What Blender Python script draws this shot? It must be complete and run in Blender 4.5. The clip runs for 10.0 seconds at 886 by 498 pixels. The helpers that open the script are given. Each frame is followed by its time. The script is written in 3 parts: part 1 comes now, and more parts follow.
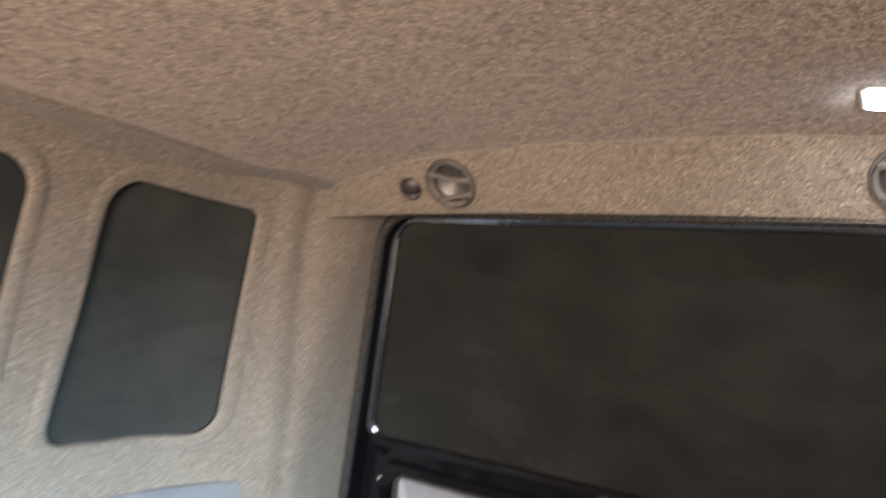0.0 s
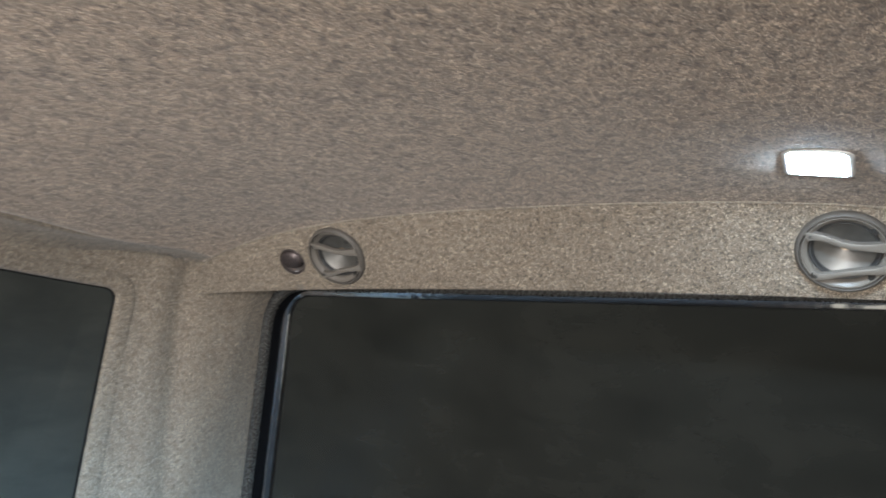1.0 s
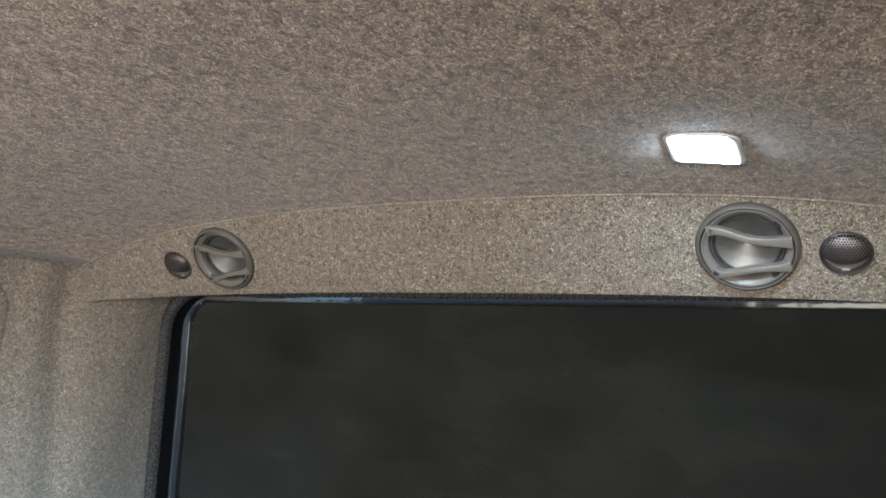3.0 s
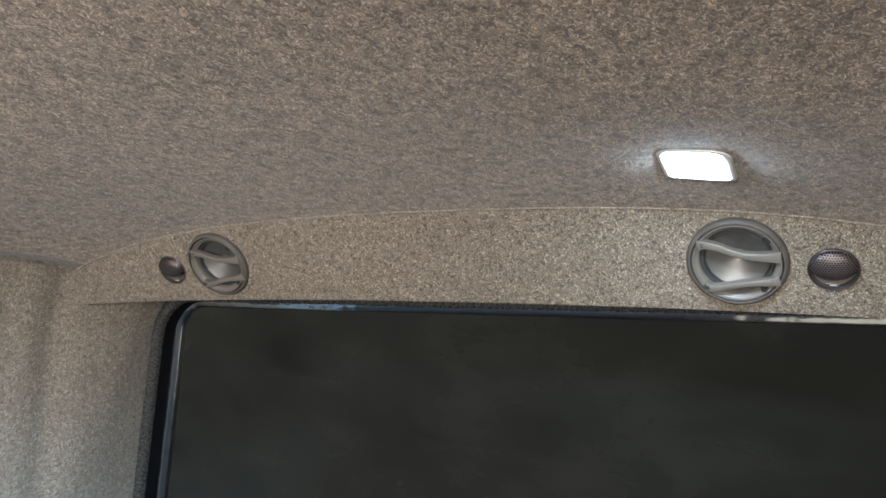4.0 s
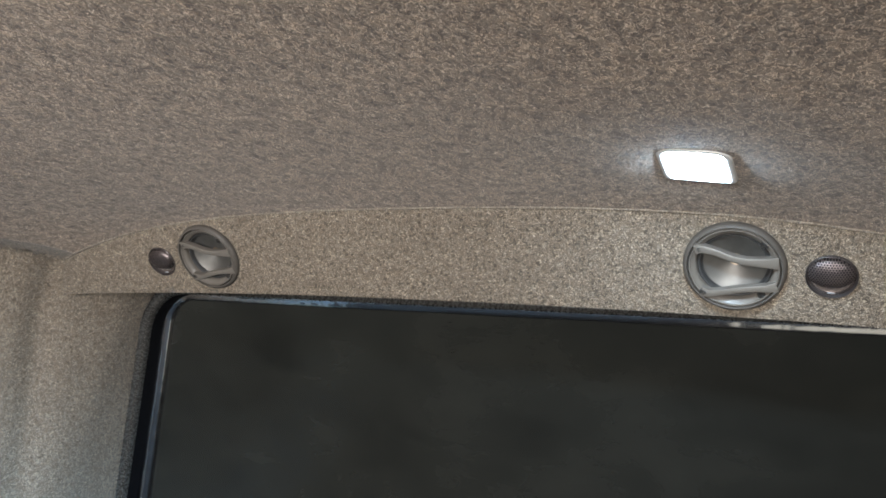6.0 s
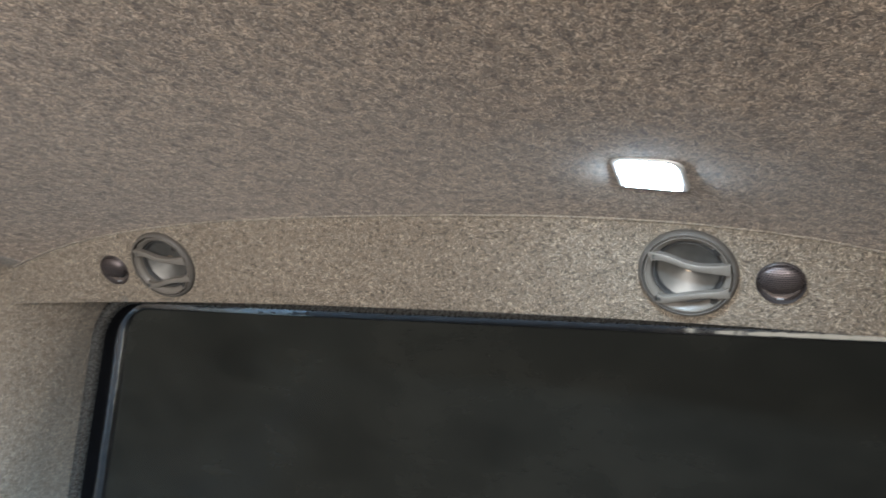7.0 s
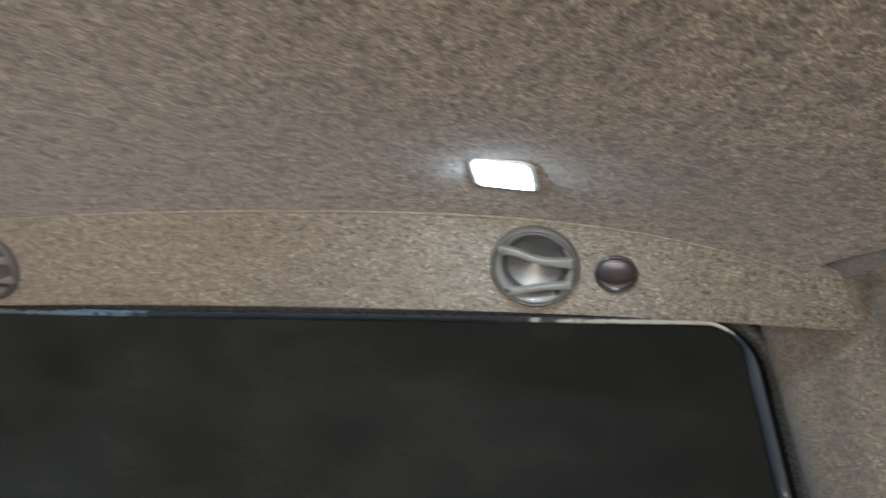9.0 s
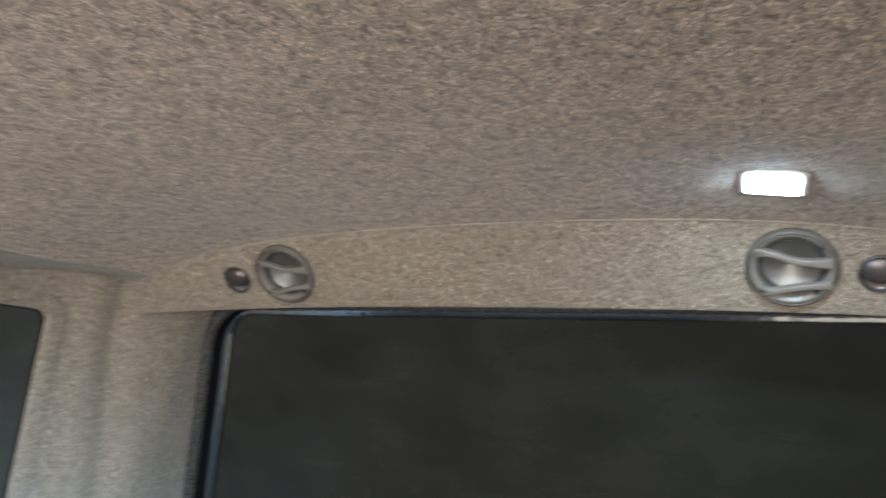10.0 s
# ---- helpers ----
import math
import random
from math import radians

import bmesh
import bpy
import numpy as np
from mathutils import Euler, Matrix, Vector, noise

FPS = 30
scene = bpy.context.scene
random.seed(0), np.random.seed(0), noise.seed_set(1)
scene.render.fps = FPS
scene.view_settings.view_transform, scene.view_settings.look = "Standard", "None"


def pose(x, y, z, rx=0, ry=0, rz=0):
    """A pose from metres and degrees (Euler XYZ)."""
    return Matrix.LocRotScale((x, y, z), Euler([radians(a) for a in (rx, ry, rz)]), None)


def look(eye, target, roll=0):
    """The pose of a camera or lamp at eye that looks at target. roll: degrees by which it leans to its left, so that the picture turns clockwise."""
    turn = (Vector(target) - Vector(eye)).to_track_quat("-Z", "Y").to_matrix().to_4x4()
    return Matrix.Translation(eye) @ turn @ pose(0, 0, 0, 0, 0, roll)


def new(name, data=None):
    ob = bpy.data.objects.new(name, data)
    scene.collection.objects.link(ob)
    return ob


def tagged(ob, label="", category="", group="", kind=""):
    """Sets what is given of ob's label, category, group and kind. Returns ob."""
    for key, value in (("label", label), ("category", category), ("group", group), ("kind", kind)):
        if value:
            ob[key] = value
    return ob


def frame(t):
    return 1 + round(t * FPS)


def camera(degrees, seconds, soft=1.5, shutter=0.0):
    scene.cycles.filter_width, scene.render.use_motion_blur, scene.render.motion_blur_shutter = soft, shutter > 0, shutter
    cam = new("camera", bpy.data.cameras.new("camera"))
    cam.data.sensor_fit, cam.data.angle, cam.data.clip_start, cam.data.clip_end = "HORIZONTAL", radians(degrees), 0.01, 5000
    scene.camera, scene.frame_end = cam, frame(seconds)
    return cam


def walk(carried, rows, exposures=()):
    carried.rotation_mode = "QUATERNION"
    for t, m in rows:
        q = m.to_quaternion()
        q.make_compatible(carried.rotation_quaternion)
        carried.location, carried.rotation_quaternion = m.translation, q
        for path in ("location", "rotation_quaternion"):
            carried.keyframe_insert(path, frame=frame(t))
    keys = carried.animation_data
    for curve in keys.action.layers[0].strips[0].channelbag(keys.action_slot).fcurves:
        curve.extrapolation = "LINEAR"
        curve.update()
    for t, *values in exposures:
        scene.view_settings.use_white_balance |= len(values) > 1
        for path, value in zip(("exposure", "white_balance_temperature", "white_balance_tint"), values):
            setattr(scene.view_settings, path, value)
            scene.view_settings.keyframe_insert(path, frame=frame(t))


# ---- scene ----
cam = camera(63.12, 10.0, 1.7, 0.7)
PATH = [
    (0.0, 0.3964, -0.209, 0.893, 95.315, -6.404, 33.299),
    (0.3, 0.3768, -0.1371, 0.9089, 98.098, -5.927, 30.419),
    (0.5, 0.3704, -0.1019, 0.9361, 98.354, -5.508, 29.342),
    (1.0, 0.3769, -0.0245, 0.9681, 99.788, -4.637, 28.708),
    (1.5, 0.3929, 0.0523, 0.9778, 100.195, -3.786, 27.698),
    (2.0, 0.4024, 0.0848, 0.9812, 100.328, -3.212, 27.319),
    (2.5, 0.4284, 0.1015, 0.9903, 99.78, -2.997, 26.626),
    (4.0, 0.4292, 0.0882, 0.9902, 100.642, -4.234, 25.189),
    (4.5, 0.4259, 0.0853, 0.9944, 100.633, -4.633, 25.162),
    (5.0, 0.4228, 0.0888, 0.985, 100.896, -5.218, 25.188),
    (5.5, 0.4226, 0.097, 0.9864, 100.774, -5.496, 24.816),
    (7.0, 0.4288, 0.1043, 0.9876, 101.756, -4.992, 21.582),
    (7.5, 0.4331, 0.1149, 0.9921, 102.217, -3.833, 17.665),
    (8.0, 0.4456, 0.1289, 0.9976, 102.307, -2.043, 11.427),
    (8.5, 0.4266, 0.1187, 0.9858, 102.054, -1.559, 7.551),
    (9.0, 0.4137, 0.0868, 0.9864, 102.0, -1.99, 9.36),
    (9.5, 0.3596, 0.0004, 0.9768, 101.94, -3.005, 15.637),
    (10.0, 0.3398, -0.0293, 0.9745, 101.171, -3.332, 23.377),
]
walk(cam, [(t, pose(x, y, z, rx, ry, rz)) for t, x, y, z, rx, ry, rz in PATH], ((0.0, 0.22, 7900, 25), (0.3, 0.22, 7100, 17), (0.6, 0.19, 6600, 12), (1.0, 0.18, 6350, 10), (1.6, 0.11, 6350, 10), (9.0, 0.10, 6350, 10), (10.0, 0.20, 6350, 10)))

# ---- light ----
world = bpy.data.worlds.new("world")
world.use_nodes = True
scene.world = world
wn = world.node_tree
sky = wn.nodes.new("ShaderNodeTexSky")
sky.sky_type, sky.sun_disc, sky.sun_elevation, sky.sun_rotation = "NISHITA", False, radians(27), radians(159)
wn.links.new(sky.outputs[0], wn.nodes["Background"].inputs[0])
wn.nodes["Background"].inputs[1].default_value = 0.06


def area(name, m, sx, sy, watts, colour):
    data = bpy.data.lights.new(name, "AREA")
    data.shape, data.size, data.size_y, data.energy, data.color = "RECTANGLE", sx, sy, watts, colour
    ob = new(name, data)
    ob.matrix_world = m
    return ob


sun_data = bpy.data.lights.new("sun", "SUN")
sun_data.energy, sun_data.angle, sun_data.color = 5.0, radians(0.53), (1.0, 0.94, 0.84)
new("sun", sun_data).matrix_world = look((7.0, -18.0, 10.0), (0.0, 0.0, 0.0))

# daylight that comes in through the open front door and the windscreen opening behind the camera
door_day = area("door_daylight", look((1.02, -0.75, 0.50), (-0.95, 0.62, 0.12)), 0.95, 0.55, 23.0, (0.36, 0.68, 1.0))
door_day.data.spread = radians(40)
screen_day = area("windscreen_daylight", look((0.36, -1.66, 0.72), (-0.30, 0.7, 1.10)), 0.62, 0.5, 38.0, (1.0, 0.985, 0.97))
screen_day.data.spread = radians(105)


# ---- materials ----
def mat(name):
    m = bpy.data.materials.new(name)
    m.use_nodes = True
    nt = m.node_tree
    return m, nt, nt.nodes["Principled BSDF"]


def nd(nt, kind, **inputs):
    n = nt.nodes.new(kind)
    for key, value in inputs.items():
        n.inputs[key.replace("_", " ")].default_value = value
    return n


def ramp(nt, fac, stops):
    r = nt.nodes.new("ShaderNodeValToRGB")
    e = r.color_ramp.elements
    while len(e) < len(stops):
        e.new(0.5)
    for el, (pos, col) in zip(e, stops):
        el.position, el.color = pos, (*col, 1)
    nt.links.new(fac, r.inputs[0])
    return r.outputs[0]


def mixc(nt, kind, fac, a, b):
    m = nt.nodes.new("ShaderNodeMix")
    m.data_type, m.blend_type = "RGBA", kind
    for sock, v in ((m.inputs[0], fac), (m.inputs[6], a), (m.inputs[7], b)):
        if isinstance(v, (int, float)):
            sock.default_value = v
        elif isinstance(v, tuple):
            sock.default_value = (*v, 1)
        else:
            nt.links.new(v, sock)
    return m.outputs[2]


def felt(name, tint=(1, 1, 1), grain=1.0, nap=(1, 1, 1), contrast=0.7, clumps=1.0):
    """Needle-punched headliner felt: short curly fibres, light and dark, on a grey-brown ground."""
    m, nt, b = mat(name)
    mp = nt.nodes.new("ShaderNodeMapping")
    mp.inputs["Scale"].default_value = nap
    nt.links.new(nt.nodes.new("ShaderNodeTexCoord").outputs["Object"], mp.inputs["Vector"])
    co = mp.outputs[0]
    curl = nd(nt, "ShaderNodeTexNoise", Scale=270.0 * grain, Detail=1.5, Roughness=0.5, Distortion=1.1)
    nt.links.new(co, curl.inputs["Vector"])
    fine = nd(nt, "ShaderNodeTexNoise", Scale=560.0 * grain, Detail=1.5, Roughness=0.6, Distortion=0.9)
    nt.links.new(co, fine.inputs["Vector"])
    clump = nd(nt, "ShaderNodeTexNoise", Scale=110.0 * grain, Detail=2.0, Roughness=0.6, Distortion=0.3)
    nt.links.new(co, clump.inputs["Vector"])
    # fibres lie along the level lines of the noise, so they curl
    col = ramp(nt, curl.outputs["Fac"], [(0.35, (0.118, 0.103, 0.088)), (0.465, (0.150, 0.132, 0.112)), (0.505, (0.56, 0.505, 0.44)), (0.545, (0.160, 0.141, 0.120)), (0.66, (0.200, 0.177, 0.152))])
    col = mixc(nt, "MIX", contrast, (0.212, 0.188, 0.163), col)
    col = mixc(nt, "MULTIPLY", 0.95 * contrast, col, ramp(nt, fine.outputs["Fac"], [(0.40, (0.66, 0.65, 0.64)), (0.47, (0.90, 0.89, 0.88)), (0.51, (1.9, 1.87, 1.83)), (0.55, (0.90, 0.89, 0.88)), (0.64, (0.78, 0.77, 0.76))]))
    col = mixc(nt, "MULTIPLY", contrast * clumps, col, ramp(nt, clump.outputs["Fac"], [(0.36, (0.55, 0.53, 0.52)), (0.50, (1, 1, 1)), (0.66, (1.16, 1.14, 1.10))]))
    blot = nd(nt, "ShaderNodeTexNoise", Scale=9.0, Detail=4.0, Roughness=0.6)
    nt.links.new(co, blot.inputs["Vector"])
    col = mixc(nt, "MULTIPLY", 0.6, col, ramp(nt, blot.outputs["Fac"], [(0.3, (0.82, 0.80, 0.79)), (0.7, (1.0, 1.0, 1.0))]))
    warm = nd(nt, "ShaderNodeTexNoise", Scale=190.0, Detail=2.0)
    nt.links.new(co, warm.inputs["Vector"])
    col = mixc(nt, "MULTIPLY", 0.35, col, ramp(nt, warm.outputs["Fac"], [(0.35, (0.90, 0.96, 1.0)), (0.65, (1.0, 0.90, 0.78))]))
    col = mixc(nt, "MULTIPLY", 1.0, col, tint)
    nt.links.new(col, b.inputs["Base Color"])
    b.inputs["Roughness"].default_value = 0.95
    b.inputs["Specular IOR Level"].default_value = 0.15
    b.inputs["Sheen Weight"].default_value = 0.12
    bump = nd(nt, "ShaderNodeBump", Strength=0.5, Distance=0.0014)
    nt.links.new(curl.outputs["Fac"], bump.inputs["Height"])
    nt.links.new(bump.outputs[0], b.inputs["Normal"])
    return m


def plain(name, colour, rough, metal=0.0, coat=0.0, mottle=0.25, scale=60.0, bumpy=0.0, spec=0.5, waves=0.0):
    """Moulded plastic, rubber or metal with faint unevenness and wear in colour and gloss."""
    m, nt, b = mat(name)
    co = nt.nodes.new("ShaderNodeTexCoord").outputs["Object"]
    n = nd(nt, "ShaderNodeTexNoise", Scale=scale, Detail=5.0, Roughness=0.65)
    nt.links.new(co, n.inputs["Vector"])
    lo = tuple(c * (1 - mottle) for c in colour)
    hi = tuple(min(1, c * (1 + mottle)) for c in colour)
    nt.links.new(ramp(nt, n.outputs["Fac"], [(0.3, lo), (0.7, hi)]), b.inputs["Base Color"])
    n2 = nd(nt, "ShaderNodeTexNoise", Scale=scale * 4, Detail=3.0)
    nt.links.new(co, n2.inputs["Vector"])
    mr = nd(nt, "ShaderNodeMapRange", To_Min=rough * 0.75, To_Max=min(1.0, rough * 1.35))
    nt.links.new(n2.outputs["Fac"], mr.inputs["Value"])
    nt.links.new(mr.outputs[0], b.inputs["Roughness"])
    b.inputs["Metallic"].default_value = metal
    b.inputs["Coat Weight"].default_value = coat
    b.inputs["Coat Roughness"].default_value = 0.06
    b.inputs["Specular IOR Level"].default_value = spec
    if bumpy:
        bump = nd(nt, "ShaderNodeBump", Strength=bumpy, Distance=0.0006)
        nt.links.new(n2.outputs["Fac"], bump.inputs["Height"])
        nt.links.new(bump.outputs[0], b.inputs["Normal"])
    if waves:
        n3 = nd(nt, "ShaderNodeTexNoise", Scale=42.0, Detail=1.0, Roughness=0.4)
        nt.links.new(co, n3.inputs["Vector"])
        bump = nd(nt, "ShaderNodeBump", Strength=waves, Distance=0.004)
        nt.links.new(n3.outputs["Fac"], bump.inputs["Height"])
        nt.links.new(bump.outputs[0], b.inputs["Normal"])
        nt.links.new(bump.outputs[0], b.inputs["Coat Normal"])
    return m


def tinted_glass(name, dust):
    """Dark privacy glass: lets little through, mirrors a little, with a faint film of dust."""
    m, nt, b = mat(name)
    nt.nodes.remove(b)
    out = nt.nodes["Material Output"]
    co = nt.nodes.new("ShaderNodeTexCoord").outputs["Object"]
    n = nd(nt, "ShaderNodeTexNoise", Scale=4.0, Detail=4.0, Roughness=0.5)
    nt.links.new(co, n.inputs["Vector"])
    wipe = nt.nodes.new("ShaderNodeMapping")
    wipe.inputs["Scale"].default_value, wipe.inputs["Rotation"].default_value = (7, 7, 16), (0, radians(28), 0)
    nt.links.new(co, wipe.inputs["Vector"])
    smear = nd(nt, "ShaderNodeTexNoise", Scale=1.0, Detail=5.0, Roughness=0.6, Distortion=0.4)
    nt.links.new(wipe.outputs[0], smear.inputs["Vector"])
    tr = nd(nt, "ShaderNodeBsdfTransparent")
    tr.inputs[0].default_value = (0.14, 0.145, 0.14, 1)
    df = nd(nt, "ShaderNodeBsdfDiffuse", Roughness=1.0)
    nt.links.new(ramp(nt, n.outputs["Fac"], [(0.35, (0.0145 * dust, 0.0147 * dust, 0.0130 * dust)), (0.7, (0.021 * dust, 0.0212 * dust, 0.0185 * dust))]), df.inputs[0])
    film_of_dust = mixc(nt, "MULTIPLY", 0.45, df.inputs[0].links[0].from_socket, ramp(nt, smear.outputs["Fac"], [(0.35, (0.62, 0.62, 0.62)), (0.68, (1.25, 1.22, 1.18))]))
    nt.links.new(film_of_dust, df.inputs[0])
    gl = nd(nt, "ShaderNodeBsdfGlossy", Roughness=0.12)
    fr = nd(nt, "ShaderNodeFresnel", IOR=1.17)
    m1 = nd(nt, "ShaderNodeMixShader", Fac=0.7)
    nt.links.new(tr.outputs[0], m1.inputs[1])
    nt.links.new(df.outputs[0], m1.inputs[2])
    m2 = nt.nodes.new("ShaderNodeMixShader")
    nt.links.new(fr.outputs[0], m2.inputs[0])
    nt.links.new(m1.outputs[0], m2.inputs[1])
    nt.links.new(gl.outputs[0], m2.inputs[2])
    nt.links.new(m2.outputs[0], out.inputs[0])
    return m


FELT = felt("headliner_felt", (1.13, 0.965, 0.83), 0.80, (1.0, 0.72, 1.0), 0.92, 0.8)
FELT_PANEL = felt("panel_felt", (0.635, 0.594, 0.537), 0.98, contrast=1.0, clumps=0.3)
FELT_LIT_EDGE = felt("lit_felt_edge", (1.0, 0.95, 0.89), 1.6)
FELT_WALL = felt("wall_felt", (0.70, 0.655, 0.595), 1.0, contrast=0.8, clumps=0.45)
CARPET = plain("floor_carpet", (0.045, 0.042, 0.040), 0.95, mottle=0.35, scale=120, bumpy=0.5, spec=0.1)
RUBBER = plain("seal_rubber", (0.033, 0.031, 0.028), 0.26, mottle=0.2)
BRIGHT_TRIM = plain("polished_trim", (0.40, 0.405, 0.43), 0.15, metal=1.0, mottle=0.1, scale=25, waves=0.35)
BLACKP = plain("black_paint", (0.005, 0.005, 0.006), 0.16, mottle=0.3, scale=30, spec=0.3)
BLACK = plain("matt_black", (0.0025, 0.0025, 0.003), 0.55, mottle=0.3, spec=0.06)
GREYP = plain("grey_plastic", (0.25, 0.255, 0.26), 0.55, mottle=0.08, bumpy=0.3)
RING = plain("speaker_rubber", (0.058, 0.050, 0.042), 0.55, mottle=0.15, spec=0.3)
BASKET = plain("basket_plastic", (0.100, 0.087, 0.073), 0.36, mottle=0.1, spec=0.3)
SURR = plain("surround_rubber", (0.022, 0.021, 0.020), 0.5, mottle=0.2)
CONE = plain("cone_silver", (0.140, 0.131, 0.118), 0.50, metal=0.85, mottle=0.12, scale=90)
PLUG = plain("copper_plug", (0.25, 0.185, 0.125), 0.38, metal=0.7, mottle=0.1)
STEEL = plain("screw_steel", (0.05, 0.047, 0.044), 0.4, metal=0.7)
CHROME = plain("dark_chrome", (0.34, 0.28, 0.25), 0.18, metal=0.85, mottle=0.1)
DARKRIM = plain("dark_rim", (0.07, 0.06, 0.058), 0.32, metal=0.6, mottle=0.1)
WHITEP = plain("lamp_plastic", (0.55, 0.53, 0.50), 0.5, mottle=0.05)
REFLECTOR = plain("reflector_cloth", (0.78, 0.73, 0.60), 0.9, mottle=0.08, scale=90, bumpy=0.5, spec=0.2)
GLASS = tinted_glass("tinted_glass", 1.3)
GLASS_SIDE = tinted_glass("dusty_tinted_glass", 2.0)
PALEP = plain("pale_plastic", (0.100, 0.100, 0.098), 0.6, mottle=0.1, bumpy=0.3)


def mesh_grille():
    """Perforated dark metal, the staggered holes as fine relief."""
    m, nt, b = mat("perforated_metal")
    co = nt.nodes.new("ShaderNodeTexCoord").outputs["Object"]
    dist = []
    for shift in (0.0, 0.5):
        mp = nt.nodes.new("ShaderNodeMapping")
        mp.inputs["Scale"].default_value, mp.inputs["Location"].default_value = (330, 190.5, 1), (shift, shift, 0)
        nt.links.new(co, mp.inputs["Vector"])
        sep = nt.nodes.new("ShaderNodeSeparateXYZ")
        nt.links.new(mp.outputs[0], sep.inputs[0])
        squares = []
        for axis, stretch in ((0, 1.0), (1, 1.732)):
            fr = nt.nodes.new("ShaderNodeMath")
            fr.operation = "FRACT"
            nt.links.new(sep.outputs[axis], fr.inputs[0])
            off = nt.nodes.new("ShaderNodeMath")
            off.operation = "MULTIPLY_ADD"
            off.inputs[1].default_value, off.inputs[2].default_value = stretch, -0.5 * stretch
            nt.links.new(fr.outputs[0], off.inputs[0])
            sq = nt.nodes.new("ShaderNodeMath")
            sq.operation = "MULTIPLY"
            nt.links.new(off.outputs[0], sq.inputs[0])
            nt.links.new(off.outputs[0], sq.inputs[1])
            squares.append(sq.outputs[0])
        add = nt.nodes.new("ShaderNodeMath")
        add.operation = "ADD"
        nt.links.new(squares[0], add.inputs[0])
        nt.links.new(squares[1], add.inputs[1])
        root = nt.nodes.new("ShaderNodeMath")
        root.operation = "SQRT"
        nt.links.new(add.outputs[0], root.inputs[0])
        dist.append(root.outputs[0])
    near = nt.nodes.new("ShaderNodeMath")
    near.operation = "MINIMUM"
    nt.links.new(dist[0], near.inputs[0])
    nt.links.new(dist[1], near.inputs[1])
    hole = near.outputs[0]
    nt.links.new(ramp(nt, hole, [(0.26, (0.004, 0.004, 0.005)), (0.34, (0.105, 0.083, 0.078))]), b.inputs["Base Color"])
    nt.links.new(ramp(nt, hole, [(0.26, (0.9, 0.9, 0.9)), (0.36, (0.36, 0.36, 0.36))]), b.inputs["Roughness"])
    b.inputs["Metallic"].default_value = 0.75
    bump = nd(nt, "ShaderNodeBump", Strength=0.8, Distance=0.0006)
    nt.links.new(hole, bump.inputs["Height"])
    nt.links.new(bump.outputs[0], b.inputs["Normal"])
    return m


GRILLE = mesh_grille()


def glow(name, colour, strength):
    m, nt, b = mat(name)
    b.inputs["Base Color"].default_value = (0.8, 0.8, 0.8, 1)
    b.inputs["Emission Color"].default_value = (*colour, 1)
    b.inputs["Emission Strength"].default_value = strength
    return m


LED = glow("lit_lens", (0.60, 0.81, 1.0), 330.0)


# ---- mesh helpers ----
MID = (0.0, 0.2, 0.7)


def link(name, verts, faces, material, smooth=True, parent=None, label="", sharp=40, toward=None):
    me = bpy.data.meshes.new(name)
    me.from_pydata([tuple(v) for v in verts], [], [tuple(f) for f in faces])
    me.materials.append(material)
    me.validate()
    bm = bmesh.new()
    bm.from_mesh(me)
    bmesh.ops.recalc_face_normals(bm, faces=bm.faces)
    if toward is not None:
        bm.faces.ensure_lookup_table()
        if sum((Vector(toward) - f.calc_center_median()).dot(f.normal) * f.calc_area() for f in bm.faces) < 0:
            bmesh.ops.reverse_faces(bm, faces=bm.faces)
    for f in bm.faces:
        f.smooth = smooth
    for e in bm.edges:
        if len(e.link_faces) == 2 and e.calc_face_angle(0) > radians(sharp):
            e.smooth = False
    bm.to_mesh(me)
    bm.free()
    ob = new(name, me)
    if parent:
        ob.parent = parent
    if label:
        ob["label"] = label
    return ob


def empty(name, m, label, category, group="", kind=""):
    ob = new(name)
    ob.empty_display_size = 0.05
    ob.matrix_world = m
    return tagged(ob, label, category, group, kind)


def lathe(profile, n=48, close=False):
    """Turn (radius, height) points about z."""
    verts, faces = [], []
    for r, h in profile:
        for i in range(n):
            a = 2 * math.pi * i / n
            verts.append((r * math.cos(a), r * math.sin(a), h))
    k = len(profile)
    for j in range(k if close else k - 1):
        for i in range(n):
            a, b = j * n + i, j * n + (i + 1) % n
            c, d = ((j + 1) % k) * n + (i + 1) % n, ((j + 1) % k) * n + i
            faces.append((a, b, c, d))
    return verts, faces


def round_poly(corners, radii, n=7):
    """A polygon with rounded corners, counter-clockwise or clockwise as given."""
    out = []
    k = len(corners)
    for i, (p, r) in enumerate(zip(corners, radii)):
        p = Vector(p)
        a, b = (Vector(corners[i - 1]) - p).normalized(), (Vector(corners[(i + 1) % k]) - p).normalized()
        half = math.acos(max(-1, min(1, a.dot(b)))) / 2
        d = r / math.tan(half)
        c = p + (a + b).normalized() * (r / math.sin(half))
        s, e = p + a * d, p + b * d
        a0, a1 = math.atan2(s.y - c.y, s.x - c.x), math.atan2(e.y - c.y, e.x - c.x)
        da = (a1 - a0 + math.pi) % (2 * math.pi) - math.pi
        for j in range(n + 1):
            t = a0 + da * j / n
            out.append((c.x + r * math.cos(t), c.y + r * math.sin(t)))
    return out


def dense(path, step):
    out = []
    for i, p in enumerate(path):
        q = path[(i + 1) % len(path)]
        m = max(1, int(math.dist(p, q) / step))
        out += [(p[0] + (q[0] - p[0]) * j / m, p[1] + (q[1] - p[1]) * j / m) for j in range(m)]
    return out


